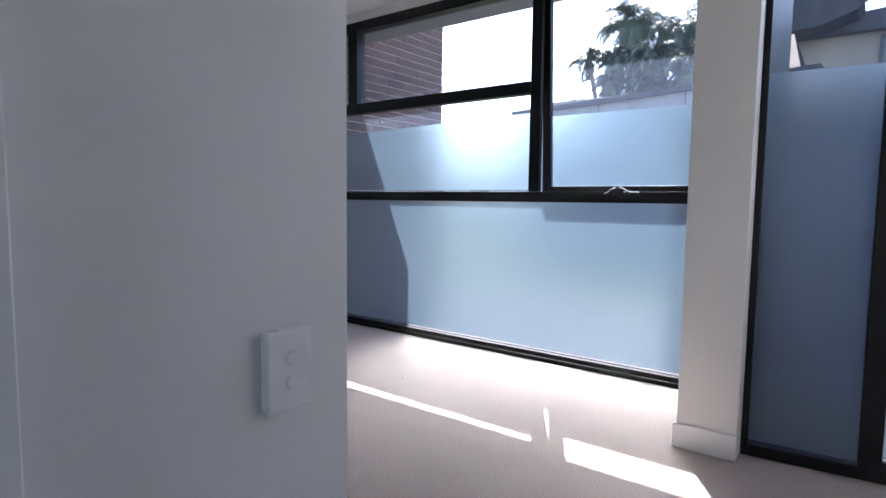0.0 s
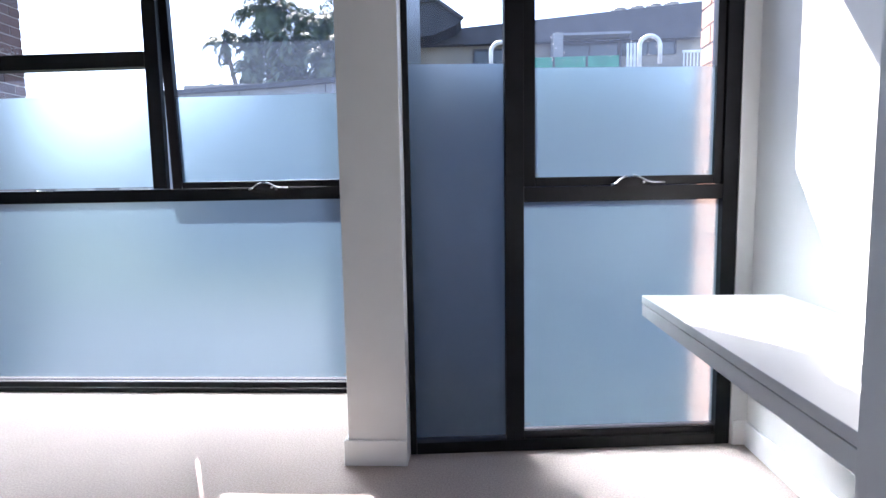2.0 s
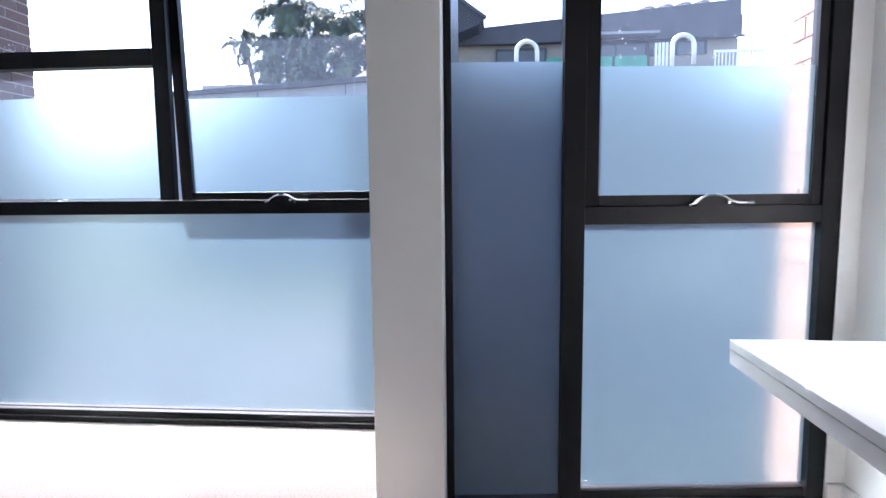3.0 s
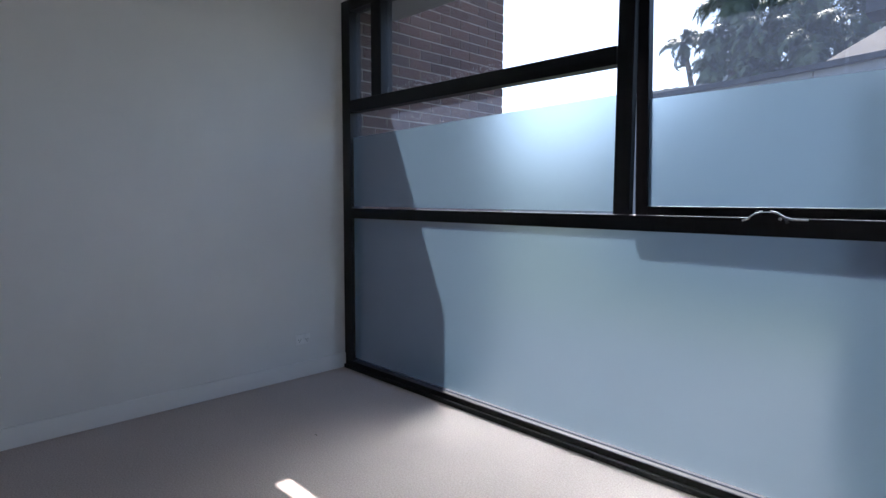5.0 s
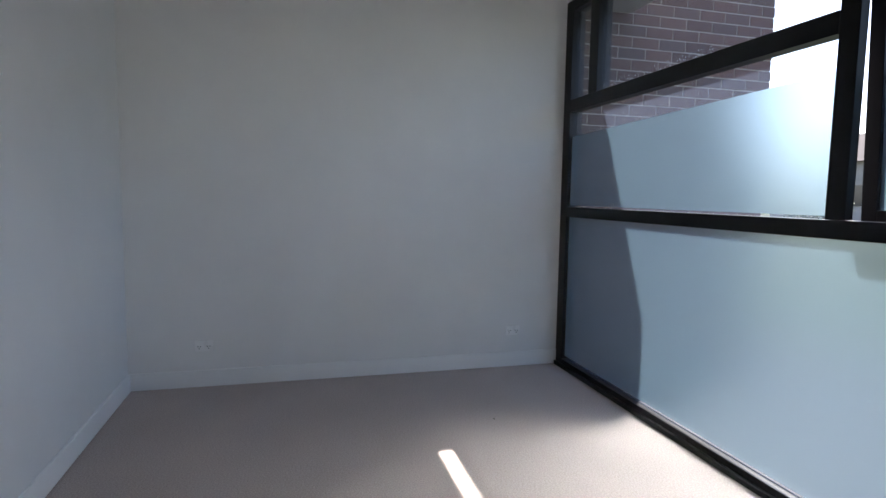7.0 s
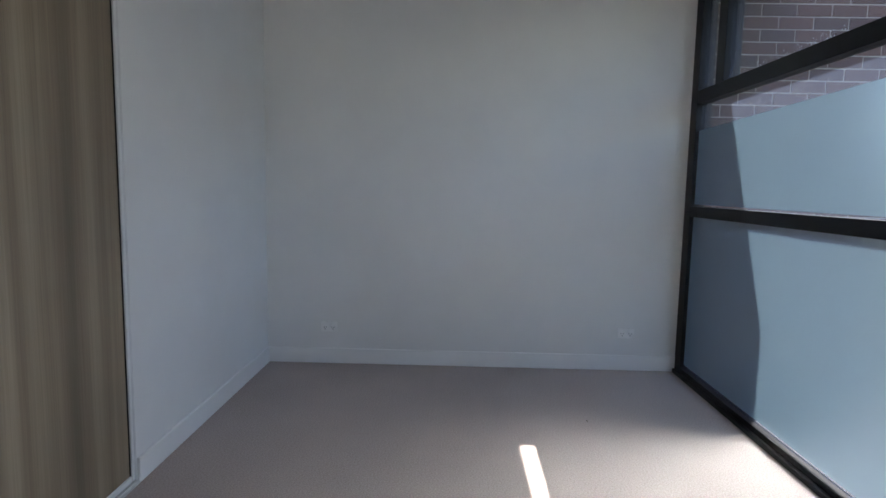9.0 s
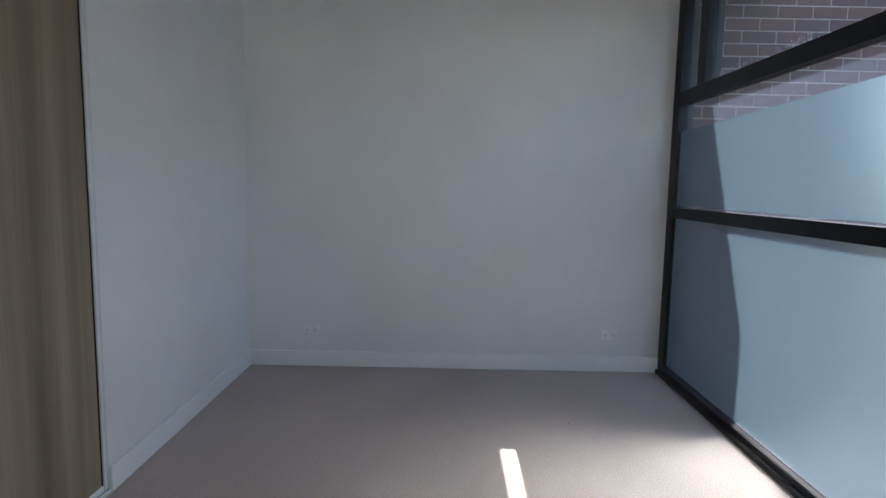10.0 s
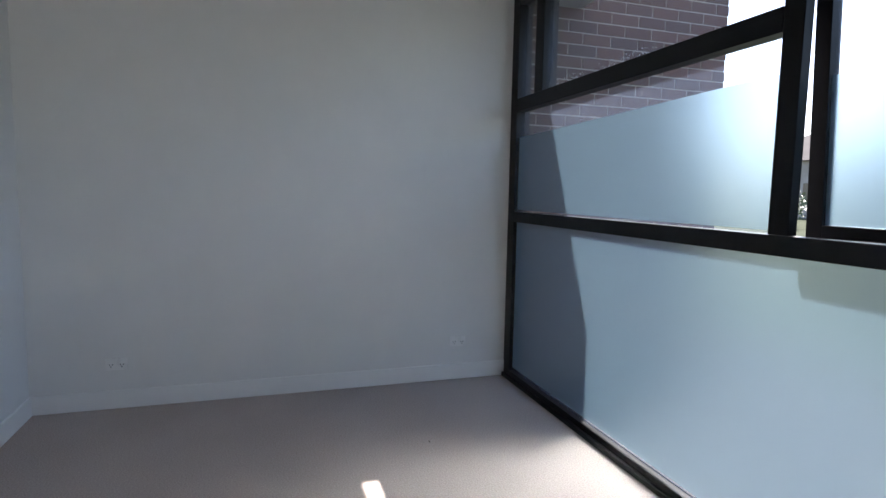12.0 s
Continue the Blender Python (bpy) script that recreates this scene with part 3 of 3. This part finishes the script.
def lint(x, y, a):
    """A curled dark fibre lying on the carpet."""
    t = thing("lint_speck", "tiny dark fibre lying on the beige carpet", "lint", (x, y, 0.0), "specks on the carpet")
    part("fibre", tube(bmesh.new(), [(0.004 * k * math.cos(a + 0.25 * k), 0.004 * k * math.sin(a + 0.25 * k), 0.0025 + 0.0012 * (k % 2)) for k in range(5)], 0.0017, 6), M_HOLE, t)


lint(1.840, -0.945, 0.4)
lint(0.958, -0.854, 2.2)


# ---- neighbouring buildings ----
def grow(ring, d):
    cx = sum(p[0] for p in ring) / len(ring)
    cy = sum(p[1] for p in ring) / len(ring)
    return [(x + d * (1 if x > cx else -1), y + d * (1 if y > cy else -1)) for x, y in ring]


house = thing("neighbour_house", "low grey rendered neighbouring house with capped parapet and hipped roof", "house", (0.08, 10.0, -0.14))
RING = [(-3.1, -1.15), (0.1, -1.8), (3.2, -2.75), (3.6, 2.0), (-2.5, 3.0)]
part("wall", prism(bmesh.new(), RING, 0, 3.41), M_RENDERED, house)
for a, c in zip(RING, RING[1:]):
    for f in (0.33, 0.72):
        jx, jy = a[0] + (c[0] - a[0]) * f, a[1] + (c[1] - a[1]) * f
        if jy < -1:
            part("panel_joint", boxes((jx - 0.008, jx + 0.008, jy - 0.006, jy + 0.01, 1.8, 3.40)), M_FASCIA, house)
part("rear_wall", boxes((-3.3, 0.2, 1.0, 1.3, 3.0, 4.05)), M_CREAM, house, "tan rear upper wall")
part("parapet_cap", prism(bmesh.new(), grow(RING, 0.1), 3.412, 3.50), M_FASCIA, house, "dark grey metal capping")
part("roof", prism(bmesh.new(), grow(RING, -0.12), 3.35, 3.409), M_ROOF, house, "dark flat metal roof")
bm = bmesh.new()
base = [bm.verts.new(v) for v in ((0.55, -1.3, 3.41), (3.0, -1.9, 3.41), (3.0, 3.0, 3.41), (0.55, 3.0, 3.41))]
r1, r2 = bm.verts.new((2.2, 0.2, 4.75)), bm.verts.new((2.6, 0.1, 4.75))
bm.faces.new((base[0], base[1], r2, r1))
bm.faces.new((base[1], base[2], r2))
bm.faces.new((base[2], base[3], r1, r2))
bm.faces.new((base[3], base[0], r1))
bm.faces.new(base[::-1])
bmesh.ops.recalc_face_normals(bm, faces=bm.faces)
part("hip_roof", bm, M_TILE, house, "dark tiled hipped roof")

flats = thing("neighbour_building", "dark clad neighbouring building with tan lower wall and broad eave", "building", (6.27, 12.7, -0.2))
OX = 7.0
part("wall", boxes((3.0 - OX, 11.05 - OX, 0.15, 6.0, 0, 5.3)), M_CREAM, flats, "tan rendered wall")
bm = prism(bmesh.new(), [(2.9 - OX, -0.1), (11.0 - OX, -0.1), (11.0 - OX, 6.0), (2.9 - OX, 6.0)], 5.302, [5.60, 6.22, 6.22, 5.60])
part("parapet", bm, M_DARKCLAD, flats, "dark clad upper parapet")
part("parapet_trim", boxes((4.6 - OX, 11.1 - OX, -0.14, -0.102, 5.28, 5.33)), M_FASCIA, flats)
bm = bmesh.new()
prof = [(1.9, 5.98), (3.84, 6.16), (4.5, 5.68), (4.37, 5.55), (3.75, 5.32), (1.9, 5.2)]
f0 = [bm.verts.new((x - OX, -1.0, z)) for x, z in prof]
f1 = [bm.verts.new((x - OX, -0.102, z)) for x, z in prof]
bm.faces.new(f0)
bm.faces.new(f1[::-1])
for i in range(len(prof)):
    j = (i + 1) % len(prof)
    bm.faces.new((f0[i], f1[i], f1[j], f0[j]))
bmesh.ops.recalc_face_normals(bm, faces=bm.faces)
part("gable_soffit", bm, M_FASCIA, flats, "grey gable soffit")
bm = bmesh.new()
for a, c in (((1.9, 6.02), (3.85, 6.2)), ((3.85, 6.2), (4.55, 5.69))):
    cyl(bm, (a[0] - OX, -1.03, a[1]), (c[0] - OX, -1.03, c[1]), 0.055, seg=6)
part("gutter", bm, M_DARKCLAD, flats, "dark metal gutter")


def far_window(x0, x1, z0, z1, bars, frame_mat):
    w = part("window", boxes((x0 - OX, x1 - OX, 0.10, 0.148, z0, z1)), M_DARKGLASS, flats, "dark far window")
    rows = [(x0 - 0.05, x0), (x1, x1 + 0.05)] + [(x0 + (x1 - x0) * k / bars - 0.02, x0 + (x1 - x0) * k / bars + 0.02) for k in range(1, bars)]
    for a, c in rows:
        part("window_frame", boxes((a - OX, c - OX, 0.07, 0.099, z0, z1)), frame_mat, w)
    part("window_frame", boxes((x0 - 0.05 - OX, x1 + 0.05 - OX, 0.07, 0.1, z1 + 0.001, z1 + 0.05)), frame_mat, w)


far_window(4.85, 6.1, 4.2, 5.15, 3, M_DARKCLAD)
far_window(7.2, 8.7, 4.2, 5.26, 2, M_DARKCLAD)
far_window(8.82, 10.2, 4.92, 5.26, 2, M_DARKCLAD)
part("column", boxes((6.9 - OX, 7.15 - OX, -0.5, 0.149, 0, 5.42)), M_RENDERED, flats, "pale rendered column")
part("canopy", boxes((7.16 - OX, 8.9 - OX, -0.5, -0.103, 5.34, 5.40)), M_RENDERED, flats, "pale canopy edge")
for k in range(4):
    part("louvre_post", boxes((8.84 + 0.09 * k - OX, 8.90 + 0.09 * k - OX, -0.3, -0.26, 0, 5.15)), M_WHITE_ALU, flats)
for k in range(3):
    part("screen_panel", boxes((6.05 + 0.84 * k - OX, 6.83 + 0.84 * k - OX, -0.85, -0.82, 3.6, 4.72)), M_GREEN, flats, "green shade cloth screen")
for k in range(4):
    part("screen_post", boxes((6.0 + 0.84 * k - OX, 6.04 + 0.84 * k - OX, -0.86, -0.81, 0, 4.72)), M_FASCIA, flats)
part("top_rail", boxes((10.1 - OX, 11.3 - OX, -0.84, -0.80, 4.74, 4.80)), M_WHITE_ALU, flats)
for k in range(14):
    part("baluster", boxes((10.12 + 0.085 * k - OX, 10.15 + 0.085 * k - OX, -0.83, -0.81, 3.8, 4.739)), M_WHITE_ALU, flats)
for k in range(4):
    x = 8.77 + 0.465 * k - OX
    bm = cyl(bmesh.new(), (x, 0.3, 5.7), (x, 0.3, 6.17 + 0.036 * k), 0.09, seg=12)
    cyl(bm, (x, 0.3, 6.17 + 0.036 * k), (x, 0.3, 6.24 + 0.036 * k), 0.2, 0.13, 14)
    part("roof_vent", bm, M_PIPE, flats)
part("flue", boxes((10.96 - OX, 11.06 - OX, -0.05, 0.05, 5.35, 5.85)), M_DARKCLAD, flats)

shed = thing("outbuilding", "low flat-roofed grey outbuilding below the vent pipes", "outbuilding", (6.14, 9.0, -0.2))
part("wall", boxes((-2.0, 2.6, -1.5, 1.2, 0, 3.3)), M_DARKCLAD, shed)
part("roof", boxes((-2.08, 2.68, -1.58, 1.28, 3.301, 3.42)), M_FASCIA, shed)


def vent_pipe(x, top):
    p = thing("vent_pipe", "white gooseneck vent pipe standing on the flat roof", "vent pipe", (x, 8.0, 3.221), "gooseneck vent pipes")
    bm = bmesh.new()
    r = 0.19
    pts = [Vector((-r, 0, 0)), Vector((-r, 0, top - 3.22 - r))]
    pts += [Vector((-r * math.cos(a), 0, top - 3.22 - r + r * math.sin(a))) for a in [k * math.pi / 16 for k in range(1, 17)]]
    pts.append(Vector((r, 0, top - 3.22 - r - 0.32)))
    tube(bm, pts, 0.04, 14)
    part("tube", bm, M_PIPE, p, "white painted steel tube", True)
    part("flange", cyl(bmesh.new(), (-r, 0, 0), (-r, 0, 0.02), 0.09), M_PIPE, p)


vent_pipe(4.60, 3.97)
vent_pipe(7.40, 4.00)


# ---- palms and planting ----
def palm(x, y, height, lean, fronds, length, seed, droop=1.0, girth=0.17):
    rnd = random.Random(seed)
    p = thing("palm_tree", "tall feathery palm with drooping green fronds behind the house", "palm tree", (x, y, -0.2), "palms behind the house")
    bm = bmesh.new()
    prev = Vector((0, 0, 0))
    n = 12
    for k in range(1, n + 1):
        f = k / n
        q = Vector((lean * f * f, 0, height * f))
        r = girth * (1 - 0.35 * f)
        cyl(bm, prev, q, r + 0.012, r, 10)
        prev = q
    part("trunk", bm, M_TRUNK, p, "grey-brown ringed palm trunk", True)
    verts, faces = [], []

    def quad(a, b, c, d):
        i = len(verts)
        verts.extend((a, b, c, d))
        faces.append((i, i + 1, i + 2, i + 3))

    for k in range(fronds):
        az = k * 2.399 + rnd.uniform(-0.3, 0.3)
        up = rnd.uniform(-0.2, 1.3) if k % 3 else rnd.uniform(-1.15, -0.3)
        ln = length * rnd.uniform(0.75, 1.1)
        out = Vector((math.cos(az), math.sin(az), 0))
        side = Vector((-math.sin(az), math.cos(az), 0))
        at, ang = prev + Vector((0, 0, rnd.uniform(-0.15, 0.1))), up
        steps = 36
        for s in range(steps):
            f = s / steps
            way = out * math.cos(ang) + Vector((0, 0, math.sin(ang)))
            nxt = at + way * (ln / steps)
            w = side * (0.022 * (1 - f) + 0.006)
            quad(at - w, at + w, nxt + w, nxt - w)
            if f > 0.1:
                ll = ln * 0.23 * math.sin(math.pi * min(1, 0.16 + f * 0.86)) * rnd.uniform(0.8, 1.15)
                for sg in (-1, 1):
                    for off in (0.0, 0.5):
                        root = at.lerp(nxt, off)
                        d = (side * sg * rnd.uniform(0.45, 0.8) + way * rnd.uniform(0.3, 0.6) + Vector((0, 0, -rnd.uniform(-0.3, 0.9) * droop))).normalized()
                        mid = root + d * ll * 0.55
                        tip = mid + (d + Vector((0, 0, -0.55 * droop))).normalized() * ll * 0.5
                        ww = way * 0.015
                        quad(root - ww * 0.6, root + ww * 0.6, mid + ww, mid - ww)
                        quad(mid - ww, mid + ww, tip + ww * 0.15, tip - ww * 0.15)
            ang -= (2.1 / steps) * (0.5 + f) * droop
            at = nxt
    me = bpy.data.meshes.new("crown")
    me.from_pydata(verts, [], faces)
    me.materials.append(M_FROND)
    crown = new("crown", me)
    crown.parent = p
    crown["label"] = "arching crown of feathery green fronds"
    return p


palm(-2.75, 14.2, 6.0, -0.75, 22, 0.85, 3, 1.1, 0.1)
palm(-2.10, 14.0, 6.9, 0.1, 44, 1.5, 5, 1.05)
palm(-0.80, 14.5, 6.6, 0.15, 43, 1.6, 8, 1.05)
palm(0.80, 15.2, 6.0, -0.2, 37, 1.8, 11, 1.0)
palm(-2.35, 13.5, 5.6, 0.1, 50, 0.95, 15, 1.35)
palm(-1.30, 13.4, 5.5, 0.1, 50, 1.25, 17, 1.2)
palm(-0.20, 13.4, 5.3, 0.1, 46, 1.3, 19, 1.15)
palm(-2.40, 13.2, 4.9, 0.1, 42, 0.8, 23, 1.4)
palm(-1.35, 13.2, 4.6, 0.1, 42, 1.0, 29, 1.2)
palm(-0.30, 13.4, 4.6, 0.1, 42, 1.1, 31, 1.2)
palm(0.70, 13.4, 4.7, 0.1, 42, 1.1, 37, 1.2)
palm(-3.25, 13.0, 4.35, 0.0, 26, 0.45, 41, 1.2)


def shrub(x, y, r, h, seed):
    rnd = random.Random(seed)
    s = thing("shrub", "rounded green garden shrub on the lawn", "shrub", (x, y, -0.2), "garden shrubs")
    bm = bmesh.new()
    for k in range(5):
        a = k * 1.3
        cyl(bm, (0, 0, 0), (math.cos(a) * r * 0.5, math.sin(a) * r * 0.5, h * 0.7), 0.04, 0.015, 6)
    part("stem", bm, M_TRUNK, s)
    verts, faces = [], []
    for _ in range(900):
        d = Vector((rnd.gauss(0, 1), rnd.gauss(0, 1), rnd.gauss(0, 1))).normalized() * rnd.uniform(0.6, 1.0)
        c = Vector((d.x * r, d.y * r, h * 0.55 + d.z * h * 0.45))
        u = Vector((rnd.gauss(0, 1), rnd.gauss(0, 1), rnd.gauss(0, 1))).normalized() * 0.09
        v = u.cross(Vector((rnd.gauss(0, 1), rnd.gauss(0, 1), 1))).normalized() * 0.05
        i = len(verts)
        verts += [c - u, c + v, c + u, c - v]
        faces.append((i, i + 1, i + 2, i + 3))
    me = bpy.data.meshes.new("leaves")
    me.from_pydata(verts, [], faces)
    me.materials.append(M_FROND)
    ob = new("leaves", me)
    ob.parent = s


for k, (x, y) in enumerate(((-19.0, 24.0), (-21.5, 26.5), (-24.0, 28.5))):
    shrub(x, y, 1.5, 2.2, k)


def shade_fence(x0, x1, y, top):
    """Ribbed steel sheet fence with posts and rails; unseen, added to darken frosted panes."""
    f = thing("shade_fence", "dark blue-grey ribbed steel fence added unseen to darken the frosted panes", "fence", ((x0 + x1) / 2, y, -0.2))
    half = (x1 - x0) / 2
    n = int((x1 - x0) / 2.4)
    for k in range(n + 1):
        x = -half + k * (2 * half / n)
        part("post", boxes((x - 0.03, x + 0.03, -0.03, 0.03, 0, top + 0.03), bevel=0.003), M_STEELFENCE, f)
    for k in range(n):
        a = -half + k * (2 * half / n) + 0.031
        w = 2 * half / n - 0.062
        bm = bmesh.new()
        line = []
        for r in range(12):
            p, q = a + w * r / 12, w / 12
            line += [(p, -0.012), (p + q * 0.55, -0.012), (p + q * 0.65, 0.012), (p + q * 0.9, 0.012)]
        line.append((a + w, -0.012))
        lo = [bm.verts.new((x, yy, 0.06)) for x, yy in line]
        hi = [bm.verts.new((x, yy, top - 0.04)) for x, yy in line]
        for m in range(len(line) - 1):
            bm.faces.new((lo[m], lo[m + 1], hi[m + 1], hi[m]))
        part("panel", bm, M_STEELFENCE, f)
        for z in (0.0, top - 0.04):
            part("rail", boxes((a, a + w, -0.02, 0.02, z + 0.002, z + 0.058)), M_STEELFENCE, f)
    return f


# Added fence: shades the ground and darkens what the tall window's film shows.
shade_fence(3.0, 10.1, 0.9, 2.0)


# a low house far off beyond the lawn, seen through the open sash
far = thing("far_house", "distant low house with pale walls and a dark hipped roof", "house", (-27.0, 40.0, -0.2))
part("wall", boxes((-11.0, 11.0, 0.0, 8.0, 0, 4.6)), M_CREAM, far)
for k in range(4):
    part("window", boxes((-9.2 + 5.2 * k, -7.2 + 5.2 * k, -0.04, -0.004, 1.2, 2.8)), M_DARKGLASS, far)
bm = bmesh.new()
eave_ring = [bm.verts.new(v) for v in ((-11.6, -0.6, 4.61), (11.6, -0.6, 4.61), (11.6, 8.6, 4.61), (-11.6, 8.6, 4.61))]
ra, rb = bm.verts.new((-7.0, 4.0, 7.2)), bm.verts.new((7.0, 4.0, 7.2))
bm.faces.new((eave_ring[0], eave_ring[1], rb, ra))
bm.faces.new((eave_ring[1], eave_ring[2], rb))
bm.faces.new((eave_ring[2], eave_ring[3], ra, rb))
bm.faces.new((eave_ring[3], eave_ring[0], ra))
bm.faces.new(eave_ring[::-1])
bmesh.ops.recalc_face_normals(bm, faces=bm.faces)
part("roof", bm, M_ROOF, far)
